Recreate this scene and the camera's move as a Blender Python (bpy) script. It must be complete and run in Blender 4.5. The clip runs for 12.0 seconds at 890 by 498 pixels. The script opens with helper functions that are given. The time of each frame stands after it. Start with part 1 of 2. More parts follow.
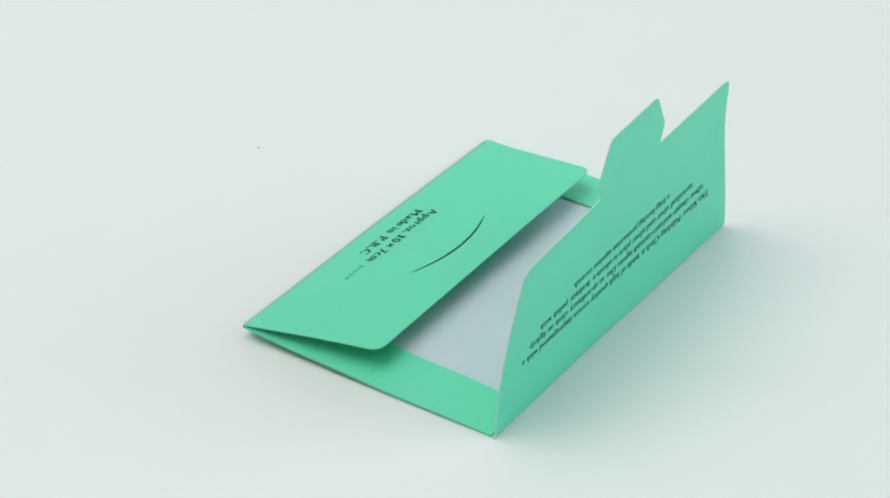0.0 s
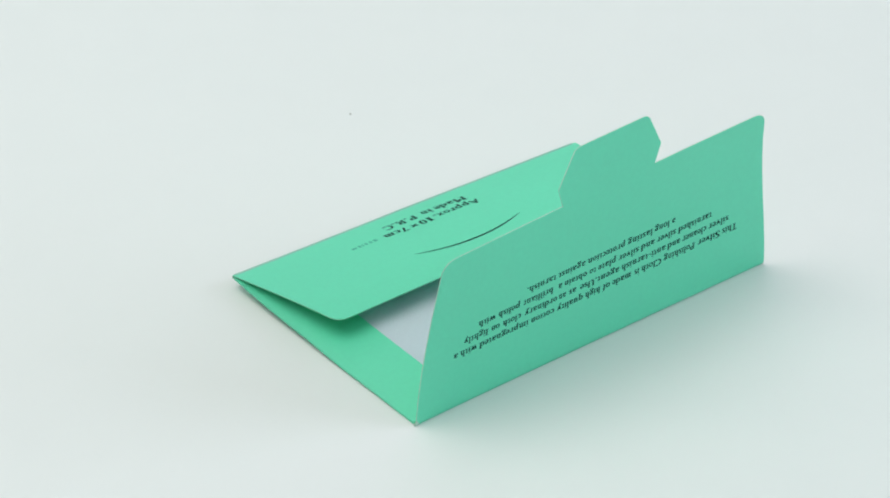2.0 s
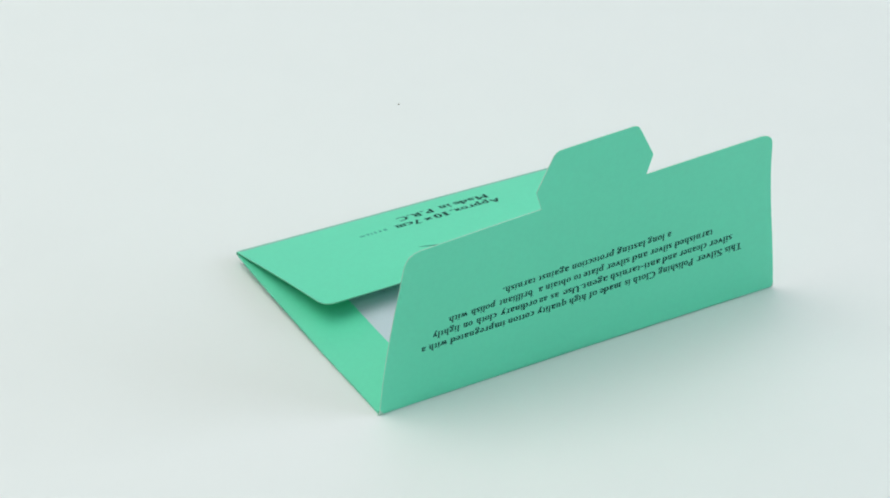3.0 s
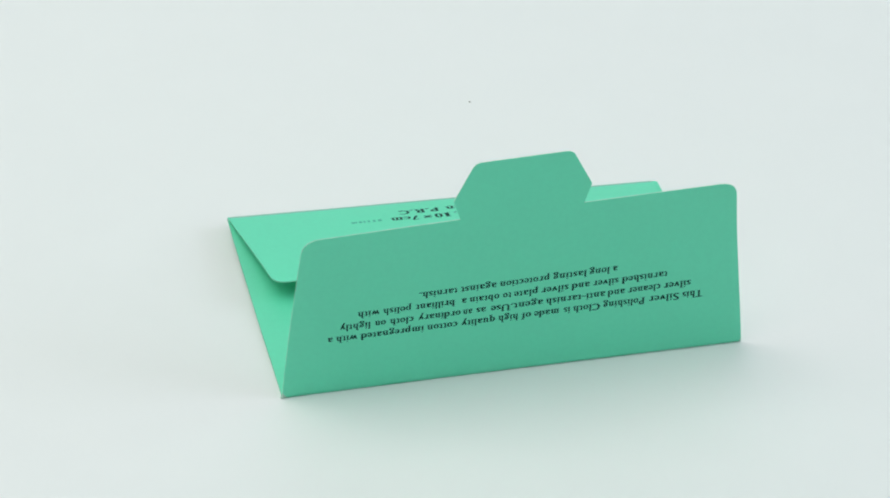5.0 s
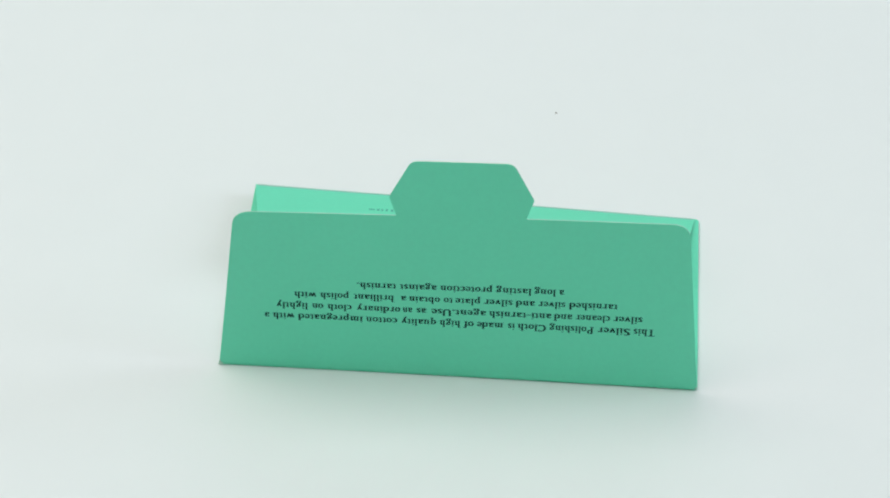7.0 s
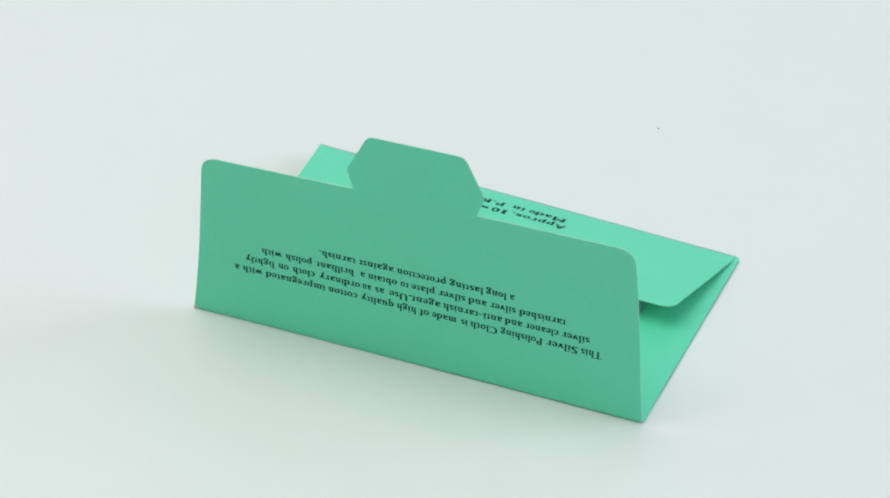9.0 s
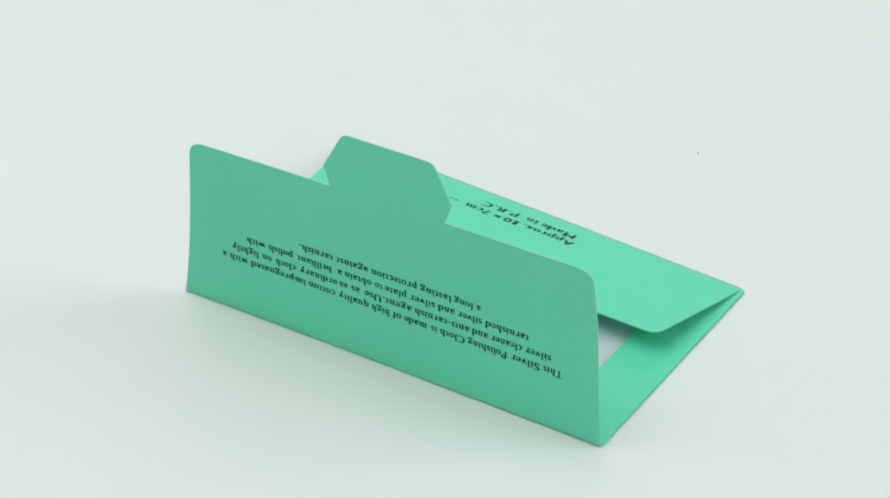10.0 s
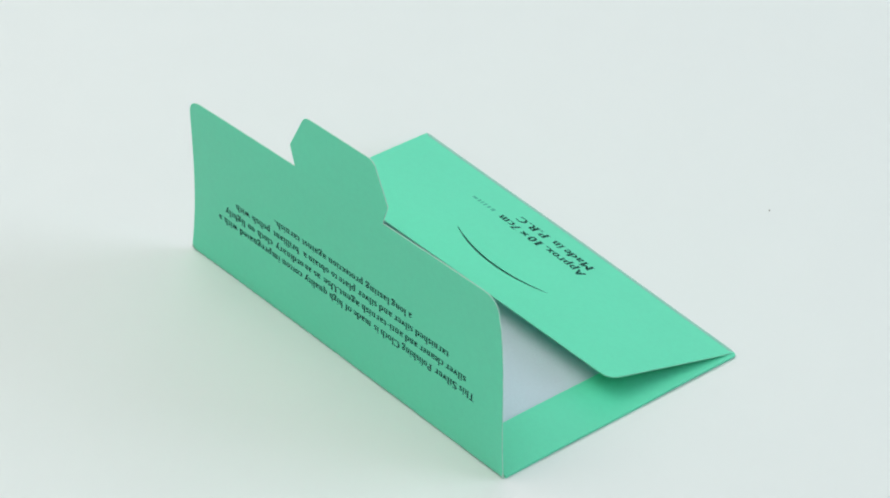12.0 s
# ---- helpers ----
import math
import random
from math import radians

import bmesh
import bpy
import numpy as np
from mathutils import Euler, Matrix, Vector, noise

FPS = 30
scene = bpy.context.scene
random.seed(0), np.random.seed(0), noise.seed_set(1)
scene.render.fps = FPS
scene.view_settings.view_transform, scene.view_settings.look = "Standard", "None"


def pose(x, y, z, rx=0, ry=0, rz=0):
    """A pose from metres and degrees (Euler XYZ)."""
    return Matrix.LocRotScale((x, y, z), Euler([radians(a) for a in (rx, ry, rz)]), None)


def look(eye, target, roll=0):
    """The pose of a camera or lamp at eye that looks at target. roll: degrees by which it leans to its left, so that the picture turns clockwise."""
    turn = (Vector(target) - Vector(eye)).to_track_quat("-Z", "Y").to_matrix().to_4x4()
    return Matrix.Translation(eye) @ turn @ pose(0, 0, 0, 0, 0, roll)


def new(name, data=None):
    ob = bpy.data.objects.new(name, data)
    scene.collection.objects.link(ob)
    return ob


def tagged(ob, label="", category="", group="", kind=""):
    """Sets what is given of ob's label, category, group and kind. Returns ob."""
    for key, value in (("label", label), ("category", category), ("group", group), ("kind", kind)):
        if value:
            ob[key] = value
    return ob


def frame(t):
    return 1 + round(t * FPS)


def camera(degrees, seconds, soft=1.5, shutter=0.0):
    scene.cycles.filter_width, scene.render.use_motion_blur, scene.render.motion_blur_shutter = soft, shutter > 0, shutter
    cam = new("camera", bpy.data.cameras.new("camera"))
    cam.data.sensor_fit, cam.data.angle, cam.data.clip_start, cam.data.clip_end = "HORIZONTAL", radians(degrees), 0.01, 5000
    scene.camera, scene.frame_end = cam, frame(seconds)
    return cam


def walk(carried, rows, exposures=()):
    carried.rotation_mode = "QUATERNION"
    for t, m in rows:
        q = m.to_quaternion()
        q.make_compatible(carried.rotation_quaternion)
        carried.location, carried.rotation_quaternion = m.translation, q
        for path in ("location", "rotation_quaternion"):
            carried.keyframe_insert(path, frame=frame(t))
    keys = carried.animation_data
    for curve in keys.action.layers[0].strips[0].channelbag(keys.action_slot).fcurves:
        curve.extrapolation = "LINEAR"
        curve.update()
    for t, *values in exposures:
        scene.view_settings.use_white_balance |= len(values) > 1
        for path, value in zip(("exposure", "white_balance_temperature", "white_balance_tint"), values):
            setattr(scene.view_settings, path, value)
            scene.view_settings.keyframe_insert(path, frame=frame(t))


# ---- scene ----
from mathutils.geometry import delaunay_2d_cdt

# ------------------------------------------------------------ camera
# A long lens held by hand about 0.8 m from a small paper folder, which turns on a white turntable.
cam = camera(14.12, 12.0, soft=1.95)
# seconds, eye x y z, degrees down, degrees to the left, lean
CAMERA_ROWS = [
    (0.0, -0.0005, -0.6626, 0.4521, 33.589, -0.009, -1.918),
    (0.5, -0.0005, -0.6619, 0.4523, 33.695, 0.030, -1.676),
    (1.0, -0.0005, -0.6607, 0.4513, 33.735, 0.158, -1.606),
    (1.5, -0.0004, -0.6603, 0.4508, 33.759, 0.125, -1.405),
    (2.0, -0.0002, -0.6608, 0.4479, 33.612, 0.072, -1.361),
    (2.5, -0.0000, -0.6605, 0.4462, 33.572, 0.107, -1.696),
    (3.0, 0.0003, -0.6612, 0.4461, 33.564, 0.164, -1.559),
    (5.0, 0.0019, -0.6511, 0.4466, 33.990, -0.170, -1.270),
    (5.5, 0.0022, -0.6508, 0.4453, 33.900, -0.244, -1.277),
    (6.0, 0.0024, -0.6480, 0.4466, 34.117, -0.200, -1.314),
    (6.5, 0.0025, -0.6489, 0.4440, 33.926, -0.164, -1.303),
    (7.0, 0.0025, -0.6470, 0.4435, 34.022, -0.221, -1.250),
    (9.0, 0.0023, -0.6393, 0.4395, 34.337, 0.048, -1.573),
    (9.5, 0.0023, -0.6356, 0.4407, 34.538, 0.061, -1.762),
    (10.0, 0.0024, -0.6338, 0.4393, 34.476, 0.110, -1.616),
    (10.5, 0.0026, -0.6281, 0.4423, 34.865, 0.206, -1.762),
    (11.0, 0.0030, -0.6259, 0.4432, 34.973, 0.279, -1.804),
    (11.5, 0.0037, -0.6222, 0.4437, 35.117, 0.364, -1.688),
    (12.0, 0.0048, -0.6202, 0.4412, 35.096, 0.530, -2.013),
]
walk(cam, [(t, pose(x, y, z, 90 - down, 0, left) @ pose(0, 0, 0, 0, 0, -lean))
           for t, x, y, z, down, left, lean in CAMERA_ROWS])

# ------------------------------------------------------------ light
world = bpy.data.worlds.new("world")
scene.world = world
world.use_nodes = True
world.node_tree.nodes["Background"].inputs["Color"].default_value = (0.80, 0.88, 1.0, 1)
world.node_tree.nodes["Background"].inputs["Strength"].default_value = 0.3


def area_lamp(name, eye, target, width, height, watts, colour):
    data = bpy.data.lights.new(name, "AREA")
    data.shape, data.size, data.size_y = "RECTANGLE", width, height
    data.energy, data.color = watts, colour
    ob = new(name, data)
    ob.matrix_world = look(eye, target)
    return ob


area_lamp("ceiling_lamp", (-0.8, 0.03, 1.60), (-0.8, 0.03, 0), 1.7, 1.6, 19.8, (1.0, 1.0, 0.925))
# unseen bluish light from the right, for the upright flap when it faces there
area_lamp("unseen_cool_light", (1.76, -0.03, 0.8), (0, -0.03, 0.8), 1.2, 1.0, 16.0, (0.79, 0.89, 1.0))
# added light behind, out of view, for a pale sheen on the top flap
area_lamp("unseen_cool_light", (0.35, 1.76, 1.05), (0.35, 0, 1.05), 2.2, 0.9, 5, (0.80, 0.90, 1.0))


# ------------------------------------------------------------ materials
def material(name, colour, rough, specular=0.5, second=None, grain=900.0, blotch=25.0, mix=0.35, bump=0.05, bump_scale=2500.0, thin=0.0):
    """Paper, plaster and the like: a base colour with fine grain, wide blotches and a fine relief."""
    m = bpy.data.materials.new(name)
    m.use_nodes = True
    nt = m.node_tree
    b = nt.nodes["Principled BSDF"]
    b.inputs["Roughness"].default_value = rough
    b.inputs["Specular IOR Level"].default_value = specular
    co = nt.nodes.new("ShaderNodeTexCoord")

    def tex(scale, detail):
        n = nt.nodes.new("ShaderNodeTexNoise")
        n.inputs["Scale"].default_value, n.inputs["Detail"].default_value = scale, detail
        nt.links.new(co.outputs["Object"], n.inputs["Vector"])
        return n.outputs["Fac"]

    def ramp(fac, lo, hi):
        n = nt.nodes.new("ShaderNodeMapRange")
        n.inputs["From Min"].default_value, n.inputs["From Max"].default_value = lo, hi
        nt.links.new(fac, n.inputs["Value"])
        return n.outputs["Result"]

    add = nt.nodes.new("ShaderNodeMath")
    add.operation = "MULTIPLY_ADD"
    nt.links.new(ramp(tex(grain, 3), 0.35, 0.65), add.inputs[0])
    add.inputs[1].default_value = 0.45
    half = nt.nodes.new("ShaderNodeMath")
    half.operation = "MULTIPLY"
    nt.links.new(ramp(tex(blotch, 2), 0.3, 0.7), half.inputs[0])
    half.inputs[1].default_value = 0.55
    nt.links.new(half.outputs[0], add.inputs[2])
    scale = nt.nodes.new("ShaderNodeMath")
    scale.operation = "MULTIPLY"
    nt.links.new(add.outputs[0], scale.inputs[0])
    scale.inputs[1].default_value = mix
    mx = nt.nodes.new("ShaderNodeMix")
    mx.data_type = "RGBA"
    mx.inputs["A"].default_value = (*colour, 1)
    mx.inputs["B"].default_value = (*(second or [v * 0.86 for v in colour]), 1)
    nt.links.new(scale.outputs[0], mx.inputs["Factor"])
    nt.links.new(mx.outputs["Result"], b.inputs["Base Color"])
    bp = nt.nodes.new("ShaderNodeBump")
    bp.inputs["Strength"].default_value, bp.inputs["Distance"].default_value = bump, 0.0003
    nt.links.new(tex(bump_scale, 4), bp.inputs["Height"])
    nt.links.new(bp.outputs["Normal"], b.inputs["Normal"])
    if thin:
        through_paper = nt.nodes.new("ShaderNodeBsdfTranslucent")
        nt.links.new(mx.outputs["Result"], through_paper.inputs["Color"])
        both = nt.nodes.new("ShaderNodeMixShader")
        both.inputs["Fac"].default_value = thin
        nt.links.new(b.outputs["BSDF"], both.inputs[1])
        nt.links.new(through_paper.outputs["BSDF"], both.inputs[2])
        nt.links.new(both.outputs["Shader"], nt.nodes["Material Output"].inputs["Surface"])
    return m


GREEN = material("green_paper", (0.127, 0.79, 0.507), 0.45, 0.75, thin=0.09)
WORN = material("worn_paper_fold", (0.20, 0.56, 0.43), 0.7, 0.35, second=(0.33, 0.55, 0.47), grain=300, mix=0.9)
CORE = material("cut_paper_edge", (0.56, 0.72, 0.62), 0.8, 0.2, second=(0.26, 0.60, 0.45), grain=400, mix=0.9)
EDGE = material("pale_green_paper_edge", (0.32, 0.72, 0.55), 0.8, 0.2, second=(0.22, 0.66, 0.47), grain=400, mix=0.9)
# green paper with the shade inside the narrow slit put into its colour
CUT = material("slit_shade_paper", (0.02, 0.12, 0.085), 0.7, 0.2)
INK = material("dark_green_ink", (0.003, 0.036, 0.027), 0.6, 0.2, second=(0.007, 0.07, 0.052), grain=1500, mix=0.7)
FAINT = material("faint_green_ink", (0.075, 0.48, 0.32), 0.6, 0.3, grain=1500)
CLOTH = material("grey_white_cloth", (0.60, 0.68, 0.76), 0.95, 0.1, grain=1800, blotch=60, bump=0.4)
WHITE = material("matt_white_plastic", (0.79, 0.82, 0.812), 0.55, 0.3, second=(0.765, 0.80, 0.795), grain=60, blotch=7, mix=0.5)
SPECK = material("brown_dust", (0.20, 0.19, 0.16), 0.9, 0.1)
PLASTER = material("white_plaster", (0.78, 0.79, 0.78), 0.9, 0.2, grain=40, blotch=3)
BOARD = material("pale_floor", (0.42, 0.40, 0.37), 0.7, 0.3, grain=30, blotch=2)


# ------------------------------------------------------------ mesh helpers
def part(name, bm, mats, parent=None, label=""):
    me = bpy.data.meshes.new(name)
    bm.to_mesh(me)
    bm.free()
    for m in mats if isinstance(mats, (list, tuple)) else [mats]:
        me.materials.append(m)
    ob = new(name, me)
    ob.parent = parent
    return tagged(ob, label) if label else ob


def add_box(bm, x0, y0, z0, x1, y1, z1):
    bmesh.ops.create_cube(bm, size=1, matrix=Matrix.LocRotScale(
        ((x0 + x1) / 2, (y0 + y1) / 2, (z0 + z1) / 2), None, (x1 - x0, y1 - y0, z1 - z0)))


def box(x0, y0, z0, x1, y1, z1, bevel=0.0):
    bm = bmesh.new()
    add_box(bm, x0, y0, z0, x1, y1, z1)
    if bevel:
        bmesh.ops.bevel(bm, geom=bm.edges[:], offset=bevel, segments=2, profile=0.5, affect="EDGES")
    return bm


def inside(p, loop):
    x, y = p
    odd = False
    for (x0, y0), (x1, y1) in zip(loop, loop[1:] + loop[:1]):
        if (y0 > y) != (y1 > y) and x < x0 + (y - y0) / (y1 - y0) * (x1 - x0):
            odd = not odd
    return odd


def rounded(corners, steps=7):
    """A closed outline from corners (x, y, radius)."""
    out = []
    n = len(corners)
    for i, (x, y, r) in enumerate(corners):
        p = Vector((x, y))
        if r <= 0:
            out.append((x, y))
            continue
        a = (Vector(corners[i - 1][:2]) - p).normalized()
        b = (Vector(corners[(i + 1) % n][:2]) - p).normalized()
        cut = r / math.tan(a.angle(b) / 2)
        p0, p1 = p + a * cut, p + b * cut
        for k in range(steps + 1):
            s = k / steps
            q = p0 * (1 - s) ** 2 + p * 2 * s * (1 - s) + p1 * s ** 2
            out.append((q.x, q.y))
    return out


def dense(loop, step):
    out = []
    for (x0, y0), (x1, y1) in zip(loop, loop[1:] + loop[:1]):
        n = max(1, int(math.hypot(x1 - x0, y1 - y0) / step))
        out += [(x0 + (x1 - x0) * k / n, y0 + (y1 - y0) * k / n) for k in range(n)]
    return out


def sheet(outline, holes, bend, thick, step=2.5, rows=(), worn=None, fold=-1.0):
    """A bent sheet of paper, in millimetres: outline and holes in the flat, bend(u, v) gives the place of its face,
    thick its depth along the normal, rows the lines v where it needs points for a fold. Cut edges take the second material, places where worn(u, v) holds the fourth,
    and edges below v = fold, where the sheet only turns, stay green."""
    loops = [dense(outline, step)] + [dense(h, step) for h in holes]
    pts, edges = [], []
    for lp in loops:
        o = len(pts)
        pts += [Vector(q) for q in lp]
        edges += [(o + k, o + (k + 1) % len(lp)) for k in range(len(lp))]
    us, vs = [q[0] for q in loops[0]], [q[1] for q in loops[0]]
    u = min(us) + step / 2
    while u < max(us):
        v = min(vs) + step / 2
        while v < max(vs):
            if inside((u, v), loops[0]) and not any(inside((u, v), h) for h in loops[1:]) \
                    and min((q[0] - u) ** 2 + (q[1] - v) ** 2 for lp in loops for q in lp) > (0.5 * step) ** 2:
                pts.append(Vector((u, v)))
            v += step
        pts += [Vector((u, r)) for r in rows if inside((u, r), loops[0])]
        u += step
    vo, _, fo, _, _, _ = delaunay_2d_cdt(pts, edges, [], 0, 1e-5)
    bm = bmesh.new()
    top, bottom = [], []
    for q in vo:
        p = Vector(bend(q.x, q.y))
        du = Vector(bend(q.x + 0.05, q.y)) - Vector(bend(q.x - 0.05, q.y))
        dv = Vector(bend(q.x, q.y + 0.05)) - Vector(bend(q.x, q.y - 0.05))
        nrm = du.cross(dv).normalized()
        top.append(bm.verts.new(p / 1000))
        bottom.append(bm.verts.new((p - nrm * thick) / 1000))
    count = {}
    for f in fo:
        mid = sum((vo[k] for k in f), Vector((0, 0))) / len(f)
        area = abs((vo[f[1]] - vo[f[0]]).cross(vo[f[2]] - vo[f[0]])) / 2
        if area < 0.004 or not inside(mid, loops[0]) or any(inside(mid, h) for h in loops[1:]):
            continue
        for face in (bm.faces.new([top[k] for k in f]), bm.faces.new([bottom[k] for k in reversed(f)])):
            face.smooth = True
            if worn and worn(mid.x, mid.y):
                face.material_index = 3
        for a, b in zip(f, list(f[1:]) + [f[0]]):
            count[(a, b)] = True
    for a, b in count:
        if (b, a) not in count:
            face = bm.faces.new([bm.verts.new(q.co) for q in (top[b], top[a], bottom[a], bottom[b])])
            face.material_index = 0 if max(vo[a].y, vo[b].y) < fold else 1 if any((vo[a] - Vector(q)).length < 1e-3 for q in loops[0]) else 2
    bmesh.ops.delete(bm, geom=[v for v in bm.verts if not v.link_faces], context="VERTS")
    return bm


def glyphs(body, bold):
    """The built-in font's letters of a line, as a flat mesh of size 1."""
    cu = bpy.data.curves.new("print", "FONT")
    cu.body, cu.size, cu.offset, cu.resolution_u = body, 1.0, bold, 3
    ob = bpy.data.objects.new("print", cu)
    scene.collection.objects.link(ob)
    bpy.context.view_layer.update()
    me = bpy.data.meshes.new_from_object(ob.evaluated_get(bpy.context.evaluated_depsgraph_get()))
    bpy.data.objects.remove(ob)
    bm = bmesh.new()
    bm.from_mesh(me)
    bpy.data.meshes.remove(me)
    return bm


def spans(bm, y):
    """Where the line at height y runs inside the letters."""
    raw = []
    for f in bm.faces:
        xs = []
        for e in f.edges:
            (xa, ya, _), (xb, yb, _) = e.verts[0].co, e.verts[1].co
            if (ya > y) != (yb > y):
                xs.append(xa + (y - ya) / (yb - ya) * (xb - xa))
        xs.sort()
        raw += list(zip(xs[::2], xs[1::2]))
    out = []
    for a, b in sorted(raw):
        if out and a <= out[-1][1] + 0.004:
            out[-1][1] = max(b, out[-1][1])
        else:
            out.append([a, b])
    return out


def heights(letters):
    bm = glyphs(letters, 0.0)
    ys = [v.co.y for v in bm.verts]
    bm.free()
    return min(ys), max(ys)


def add_serifs(bm, bold):
    """Short slab feet and heads on the upright strokes, as the print has."""
    quads = []
    for level, up in ((0.0, 1), (heights("p")[0], 1), (heights("x")[1], -1), (heights("H")[1], -1), (heights("l")[1], -1)):
        level -= bold * up
        outer, inner, deep = spans(bm, level - 0.02 * up), spans(bm, level + 0.03 * up), spans(bm, level + 0.14 * up)
        for a, b in inner:
            if b - a > 0.2 or any(o[0] < b and o[1] > a for o in outer):
                continue
            if any(abs(d[0] - a) < 0.03 and abs(d[1] - b) < 0.03 for d in deep):
                quads.append((a - 0.07, b + (0.07 if up > 0 else 0.01), level, level + 0.036 * up))
    for a, b, y0, y1 in quads:
        q = [(a, y0), (b, y0), (b, y1), (a, y1)]
        bm.faces.new([bm.verts.new((x, y, 0.0)) for x, y in (q if y1 > y0 else q[::-1])])


# advance widths of a bold book face, in thousandths of its size
ADVANCE = {q[0]: int(q[1:]) / 1000 for q in (
    "a500 b556 c444 d556 e444 f333 g500 h556 i278 l278 m833 n556 o500 p556 q556 r444 s389 t333 u556 v500 w722 x500 y500 "
    "A722 C722 M944 P611 R722 S556 T667 U722 .250 -400 1500 0500 7500 \u00d7570").split()}
LETTERS = {}


def letter(c, bold):
    """One letter with its feet, thickened sideways: its polygons, centred on x = 0, and its width."""
    if c not in LETTERS:
        bm = glyphs(c, -0.012)
        add_serifs(bm, 0.0)
        loops = [[v.co.copy() for v in f.verts] for f in bm.faces]
        bm.free()
        xs = [q.x for lp in loops for q in lp]
        mid = (min(xs) + max(xs)) / 2
        loops = [[Vector((q.x - mid + k * bold, q.y, 0.006 * (k + 1))) for q in lp] for k in (0, -1, 1) for lp in loops]
        LETTERS[c] = loops, max(xs) - min(xs) + 2 * bold
    return LETTERS[c]


def lettering(words, height, bend, base, slope=0.0, bold=0.05, lift=0.03):
    """A line of print, upside down, on a bent sheet: words with the places where each begins and ends (mm, falling),
    its foot on v = base, its capitals height mm high."""
    bm = bmesh.new()
    for body, begin, end in words:
        size = (begin - end) / sum(ADVANCE[c] for c in body)
        x = begin
        for c in body:
            loops, wide = letter(c, bold)
            room_for = ADVANCE[c] * size
            k = min(0.93 * room_for / wide, 1.25 * size)
            for lp in loops:
                verts = []
                for q in lp:
                    u = x - room_for / 2 - q.x * k
                    w = base + slope * (u - 40) - q.y / 0.69 * height
                    p = Vector(bend(u, w))
                    du = Vector(bend(u + 0.05, w)) - Vector(bend(u - 0.05, w))
                    dv = Vector(bend(u, w + 0.05)) - Vector(bend(u, w - 0.05))
                    verts.append(bm.verts.new((p + du.cross(dv).normalized() * (lift + q.z)) / 1000))
                bm.faces.new(verts)
            x -= room_for
    return bm


# ------------------------------------------------------------ the room round the table
TABLE_Z = -0.016
FLOOR_Z = TABLE_Z - 0.74


def room():
    tagged(part("floor", box(-1.9, -1.9, FLOOR_Z - 0.05, 1.9, 1.9, FLOOR_Z), BOARD),
           "pale plain floor under the table", "floor", kind="structure")
    tagged(part("ceiling", box(-1.9, -1.9, 1.70, 1.9, 1.9, 1.76), PLASTER),
           "plain white plaster ceiling", "ceiling", kind="structure")
    for name, b in (("wall_south", (-1.9, -1.9, FLOOR_Z, 1.9, -1.8, 1.70)),
                    ("wall_west", (-1.9, -1.8, FLOOR_Z, -1.8, 1.8, 1.70))):
        tagged(part(name, box(*b), PLASTER), "plain white plaster wall", "wall", kind="structure")
    # the openings here and to the east are added for the unseen lights
    bm = bmesh.new()
    for x0, z0, x1, z1 in ((-1.9, FLOOR_Z, -0.8, 1.70), (1.5, FLOOR_Z, 1.9, 1.70), (-0.8, FLOOR_Z, 1.5, 0.55), (-0.8, 1.55, 1.5, 1.70)):
        add_box(bm, x0, 1.8, z0, x1, 1.9, z1)
    tagged(part("wall_north", bm, PLASTER), "plain white plaster wall with an added opening", "wall", kind="structure")
    bm = bmesh.new()
    for y0, z0, y1, z1 in ((-1.8, FLOOR_Z, -0.65, 1.70), (0.65, FLOOR_Z, 1.8, 1.70), (-0.65, FLOOR_Z, 0.65, 0.28), (-0.65, 1.36, 0.65, 1.70)):
        add_box(bm, 1.8, y0, z0, 1.9, y1, z1)
    tagged(part("wall_east", bm, PLASTER), "plain white plaster wall with an added opening", "wall", kind="structure")


def table():
    top = new("photo_table")
    part("tabletop", box(-0.7, -0.45, TABLE_Z - 0.03, 0.7, 0.65, TABLE_Z, 0.003), WHITE, top)
    for x in (-0.64, 0.60):
        for y in (-0.39, 0.55):
            part("leg", box(x, y, FLOOR_Z, x + 0.04, y + 0.04, TABLE_Z - 0.03), WHITE, top)
    tagged(top, "plain white table that carries the turntable", "table")


room()
table()


# ------------------------------------------------------------ turntable, with a speck of dust on it
AXIS = (-10.50, 37.22)  # where the axis goes through the folder's base, mm


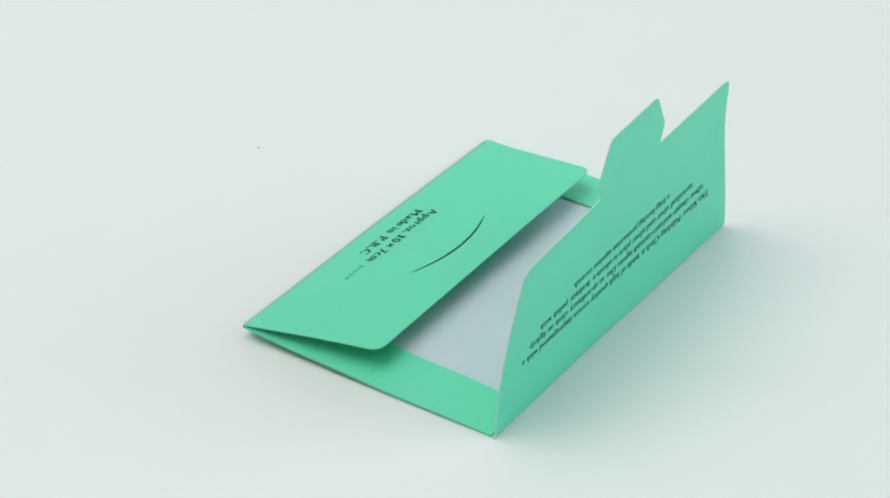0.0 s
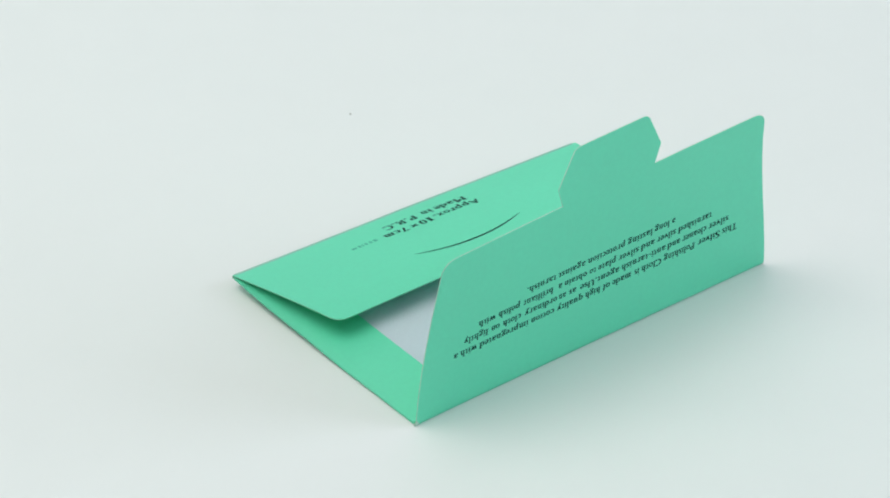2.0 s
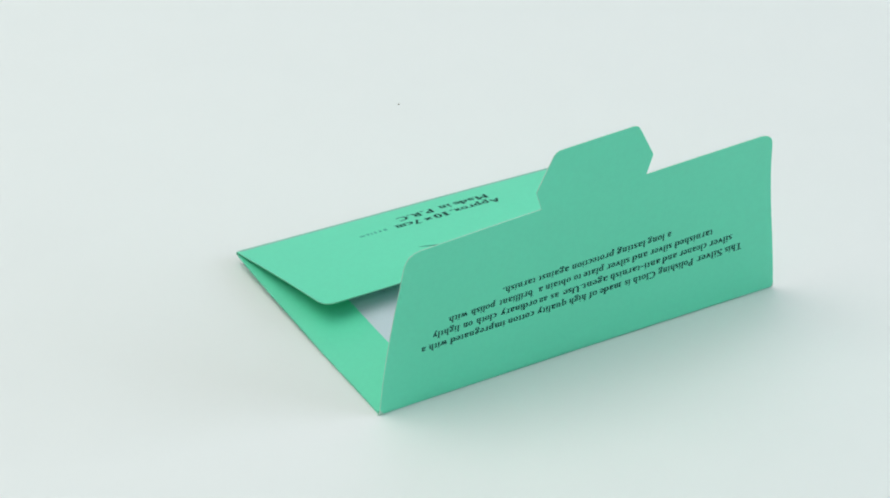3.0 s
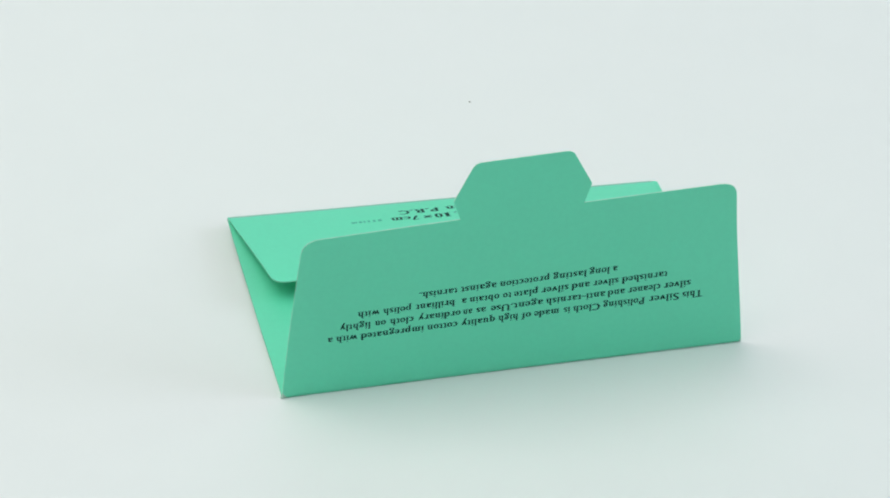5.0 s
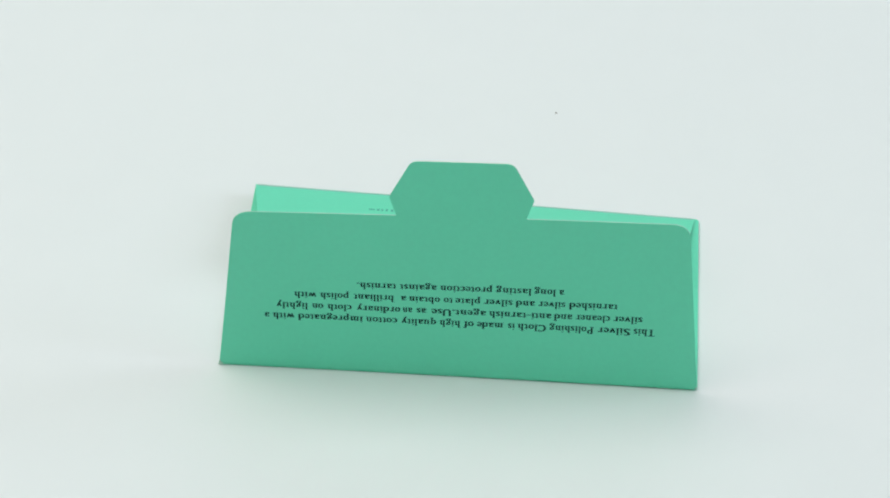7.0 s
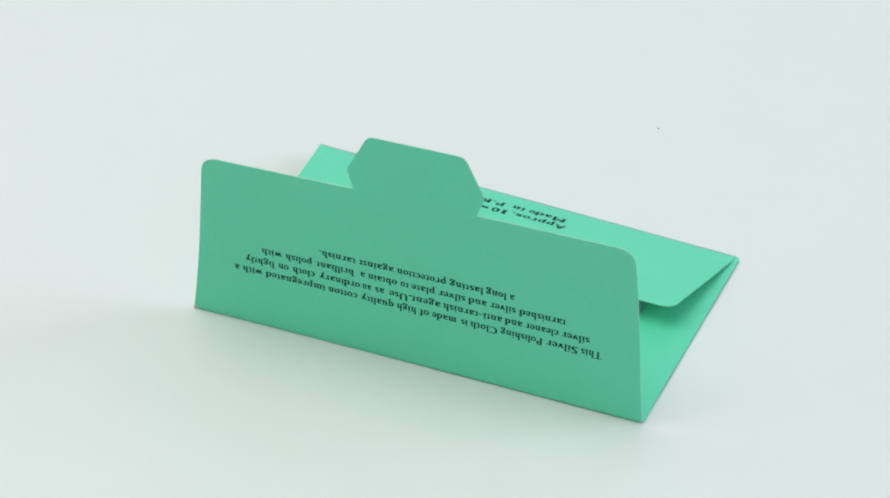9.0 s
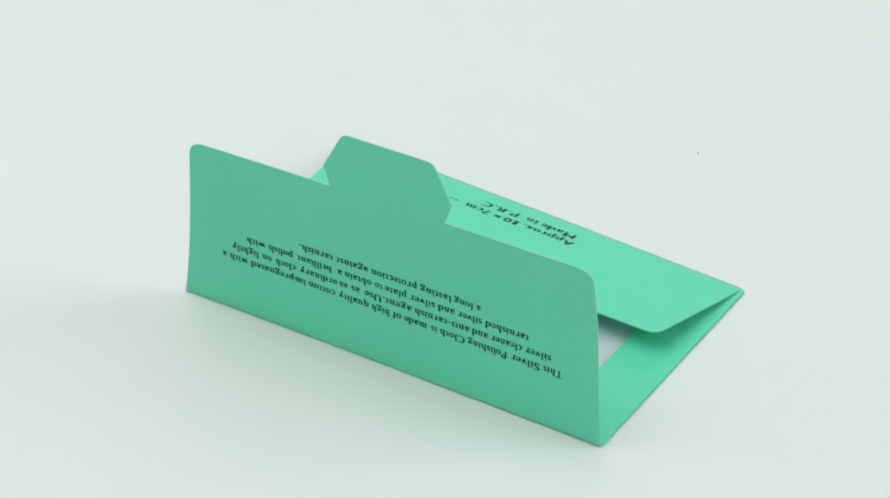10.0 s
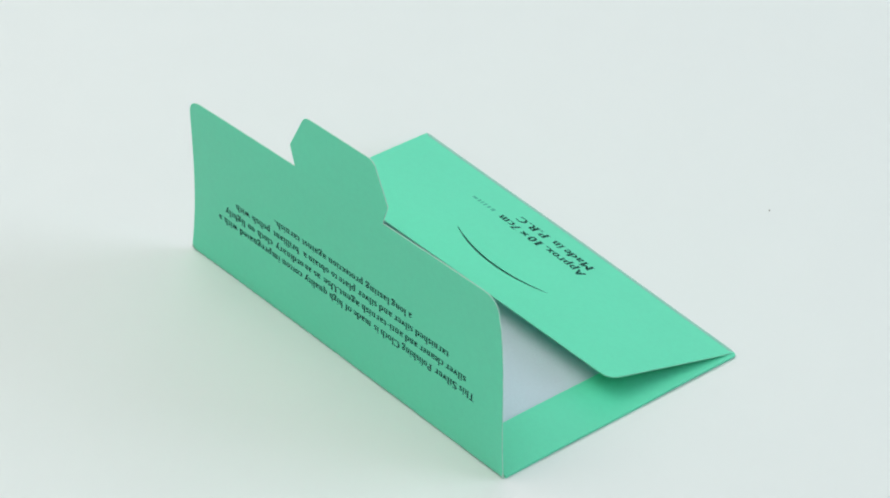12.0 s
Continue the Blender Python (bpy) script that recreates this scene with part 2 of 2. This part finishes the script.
def turntable():
    top = new("turntable")
    bm = bmesh.new()
    rings = []
    for r, z in ((0.0, 0.0), (0.296, 0.0), (0.2985, -0.0007), (0.3, -0.0025), (0.3, -0.010), (0.29, -0.012), (0.0, -0.012)):
        rings.append([bm.verts.new((r * math.cos(a), r * math.sin(a), z)) for a in np.linspace(0, 2 * math.pi, 97)[:-1]] if r else
                     [bm.verts.new((0, 0, z))])
    for a, b in zip(rings, rings[1:]):
        for k in range(96):
            j = (k + 1) % 96
            bm.faces.new([q for q in ([a[0], b[k], b[j]] if len(a) == 1 else [a[k], b[0], a[j]] if len(b) == 1 else [a[k], b[k], b[j], a[j]])])
    part("platter", bm, WHITE, top)
    bm = bmesh.new()
    bmesh.ops.create_cone(bm, cap_ends=True, segments=32, radius1=0.09, radius2=0.09, depth=0.004, matrix=Matrix.Translation((0, 0, -0.014)))
    part("turntable_foot", bm, WHITE, top)
    bm = bmesh.new()
    bmesh.ops.create_icosphere(bm, subdivisions=2, radius=1)
    for v in bm.verts:
        v.co *= 0.8 + 0.4 * noise.noise(v.co * 2)
        v.co = Vector((v.co.x * 0.00032, v.co.y * 0.00022, v.co.z * 0.00015 + 0.0001))
    bm.transform(Matrix.Translation(((15.74 - AXIS[0]) / 1000, (106.66 - AXIS[1]) / 1000, 0)))
    part("dust_speck", bm, SPECK, top, "tiny brown speck of dust")
    return tagged(top, "round matt white turntable with a speck of dust", "turntable")


# ------------------------------------------------------------ the folder (millimetres; front fold on y = 0, back fold on y = 64.4)
PAPER = 0.23
DEPTH = 64.4


def at(x, y, z):
    return (x - AXIS[0], y - AXIS[1], z)


def lift(x, y):
    """How far the back of the base stands off the turntable: more at one corner."""
    s = max(0.0, y / DEPTH)
    wave = 0.09 * (1 - math.cos(s * 2 * math.pi * (2.5 if x < 0 else 2.0))) * min(1.0, abs(x) / 50) ** 3
    return 2.2 * s * s * (0.55 - x / 100) + wave + 0.03


def bulge(x, y):
    """How far the cloth swells the folder, more at one end."""
    return (1.5 - 0.013 * x) * max(0.0, 1 - (x / 50) ** 4) * max(0.0, 1 - ((y - 32.2) / 32.3) ** 4)


def skew(u, v):
    """The back fold runs a little out of square."""
    return v - 0.6 * max(0.0, u / 50) * max(0.0, (v - 31) / 33)


def back_bend(u, v):
    return at(u, skew(u, v), lift(u, v) + PAPER)


def frame_bend(u, v):
    return at(u, skew(u, v), lift(u, v) + 2 * PAPER + 0.05 + bulge(u, v))


def cloth_bend(u, v):
    return at(u, v, lift(u, v) + PAPER + 0.22 + (0.76 - 0.4 * min(1.0, max(0.0, u / 40))) * bulge(u, v) + 0.05 * math.sin(u * 0.4) * math.sin(v * 0.31))


def top_bend(u, v):
    z0 = lift(u, DEPTH) + 2 * PAPER + 0.22 - 0.0025 * u
    s = (DEPTH - v) / 33.0
    if s < 0:
        a = min(-s * 33.0 / 0.55, math.pi)
        return at(u, skew(u, DEPTH) + 0.5 * math.sin(a), z0 - 0.5 + 0.5 * math.cos(a))
    z1 = 6.6 - 0.0055 * u
    return at(u, skew(u, v), z0 + (z1 - z0) * (1 - max(0.0, 1 - s) ** (1.7 - 0.4 * (u / 50) ** 2 - 0.4 * max(0.0, u / 50))))


def front_bend(u, v):
    """The upright flap: it leans out at one end and is bowed like an S at the other."""
    s = (min(v, 41.0) + 0.3 * max(0.0, v - 41.0)) / 41.0
    r = u / 50
    one = -0.42 - 2.1 * s + 10.8 * s * s - 9.05 * s ** 3
    other = -0.72 + 2.3 * s - 8.6 * s * s + 3.0 * s ** 3
    middle = -0.38 - 1.6 * s + 0.4 * math.sin(min(1.0, v / 42.0) * math.pi)
    y = middle + r * (one - other) / 2 + r * r * ((one + other) / 2 - middle)
    y += 0.5 * max(0.0, 1 - v / 0.75) ** 2
    return at(u, y, v * (1 + (0.0068 * u - 0.2) / 41))


def folder():
    top = new("paper_folder")
    part("back_panel", sheet(rounded([(-50.1, 0.45, 0), (50.1, 0.35, 0), (49.55, DEPTH, 0.8), (-50, DEPTH, 0.8)]), [], back_bend, PAPER, 4),
         [GREEN, GREEN], top)
    window = rounded([(-36.8, 5.5, 0.6), (37.4, 5.5, 0.6), (37.4, 58, 0.6), (-36.8, 58, 0.6)], 3)
    part("window_panel", sheet(rounded([(-50.1, 0.5, 0), (50.1, 0.4, 0), (49.55, DEPTH, 0.8), (-50, DEPTH, 0.8)]), [window], frame_bend, PAPER, 3),
         [GREEN, GREEN, CORE], top, "green paper panel with a large cut-out")

    # the flap that lies half closed over the cloth, with a curved slit for the tab
    arc = [(x, 40.2 + 3.0 * (x / 14.8) ** 2 - 0.014 * x) for x in np.linspace(-15.3, 14.5, 17)]
    wide = [0.29 * max(0.01, math.sin(math.pi * k / 16)) ** 0.4 for k in range(17)]
    slit = [(x, y - w) for (x, y), w in zip(arc, wide)] + [(x, y + w) for (x, y), w in reversed(list(zip(arc, wide)))]
    outline = rounded([(-50, DEPTH + 1.6, 0), (-50, DEPTH, 0), (-45.5, 32.0, 3.4), (44.6, 32.4, 3.4), (48.8, DEPTH, 0), (48.8, DEPTH + 1.6, 0)])
    flap = part("top_flap", sheet(outline[::-1], [slit], top_bend, PAPER, 2.2, [DEPTH - 0.6] + [DEPTH + 0.35 * k for k in range(5)], lambda u, v: v > DEPTH - 0.62), [GREEN, EDGE, CUT, WORN], top, "half-closed green paper flap with a curved slit")
    part("print_line", lettering((("Approx.", 12.5, -0.3), ("10", -0.9, -4.8), ("\u00d7", -5.3, -7.4), ("7cm", -8.3, -14.8)), 2.1, top_bend, 55.8), INK, flap)
    part("print_line", lettering((("Made", 11.4, 2.5), ("in", 1.7, -1.4), ("P.R.C", -2.9, -12.3)), 2.1, top_bend, 59.3), INK, flap)
    for x, w, h in ((-17.2, 0.9, 1.0), (-18.5, 0.6, 1.0), (-19.7, 0.5, 1.1), (-20.7, 0.4, 1.0), (-21.6, 0.6, 1.0), (-23.0, 1.3, 0.7)):
        bm = bmesh.new()
        q = [Vector(top_bend(x + a * w / 2, 55.3 + b * h / 2)) + Vector((0, 0, 0.03)) for a, b in ((-1, -1), (1, -1), (1, 1), (-1, 1))]
        bm.faces.new([bm.verts.new(p / 1000) for p in q])
        part("print_bar", bm, FAINT, flap)

    # the flap that stands up, with its tab
    right = [(50, 0, 0), (46.3, 41.6, 3.9), (13.2, 41.6, 0), (14.7, 46.2, 0.7), (10.3, 54.9, 2.3)]
    left = [(-x, y, r) for x, y, r in reversed(right)]
    flap = part("front_flap", sheet(rounded([(-50.5, 0, 0), (49.85, 0, 0), (49.95, 0.3, 0), (50.0, 0.6, 0), (49.9, 1.5, 0)] + right[1:] + left[:-1] + [(-50.1, 1.5, 0), (-50.3, 0.6, 0)]), [], front_bend, PAPER, 2.2, (0.15, 0.3, 0.45, 0.6), lambda u, v: abs(u) > 49.62 and v < 1.3, 0.05), [GREEN, CORE, CORE, CORE], top,
                "upright green paper flap with a tab and upside-down print")
    line_1 = (("This", 40.6, 36.1), ("Silver", 35.5, 28.7), ("Polishing", 27.9, 18.7), ("Cloth", 18.1, 12.1), ("is", 11.6, 10.1), ("made", 9.2, 3.7), ("of", 3.1, 0.9), ("high", 0.3, -4.1), ("quality", -4.7, -12.0), ("cotton", -12.8, -19.4), ("impregnated", -20.0, -33.5), ("with", -34.2, -38.8), ("a", -39.4, -40.6))
    line_2 = (("silver", 37.9, 31.8), ("cleaner", 31.2, 24.0), ("and", 23.4, 19.6), ("anti-tarnish", 19.1, 6.1), ("agent.Use", 5.6, -5.8), ("as", -6.8, -8.9), ("an", -9.7, -11.8), ("ordinary", -12.2, -21.3), ("cloth", -22.3, -27.4), ("on", -28.2, -30.6), ("lightly", -31.4, -38.0))
    line_3 = (("tarnished", 32.6, 22.6), ("silver", 21.9, 16.2), ("and", 15.6, 11.6), ("silver", 11.0, 5.0), ("plate", 4.4, -0.9), ("to", -1.4, -3.3), ("obtain", -4.0, -10.5), ("a", -11.0, -12.2), ("brilliant", -13.5, -21.9), ("polish", -22.8, -28.9), ("with", -29.6, -34.3))
    line_4 = (("a", 21.5, 20.4), ("long", 19.8, 15.3), ("lasting", 14.8, 7.4), ("protection", 6.8, -4.1), ("against", -4.7, -12.4), ("tarnish.", -13.1, -21.3))
    for words, base in ((line_1, 15.0), (line_2, 17.9), (line_3, 20.9), (line_4, 24.0)):
        part("print_line", lettering(words, 1.72, front_bend, base, 0.005), INK, flap)
    return tagged(top, "half-open mint green paper folder printed in dark green", "folder")


def cloth():
    ob = part("polishing_cloth", sheet(rounded([(-42, 4, 1), (42, 4, 1), (42, 61, 1), (-42, 61, 1)]), [], cloth_bend, 0.3, 3), [CLOTH, CLOTH])
    return tagged(ob, "pale grey polishing cloth inside the green folder", "cloth")


TURNTABLE, FOLDER, POLISHING_CLOTH = turntable(), folder(), cloth()

# seconds and degrees of turn about the axis
TURN_ROWS = [
    (0.0, 58.40),
    (0.5, 53.91),
    (1.0, 49.35),
    (1.5, 44.77),
    (2.0, 39.95),
    (2.5, 35.66),
    (3.0, 31.40),
    (5.0, 13.66),
    (5.5, 9.10),
    (6.0, 4.91),
    (6.5, 0.58),
    (7.0, -3.61),
    (9.0, -21.32),
    (9.5, -25.69),
    (10.0, -30.09),
    (10.5, -34.73),
    (11.0, -38.99),
    (11.5, -43.80),
    (12.0, -47.92),
]


def motions():
    for thing in (TURNTABLE, FOLDER, POLISHING_CLOTH):
        walk(thing, [(t, pose(0, 0, 0, 0, 0, turn)) for t, turn in TURN_ROWS])


motions()
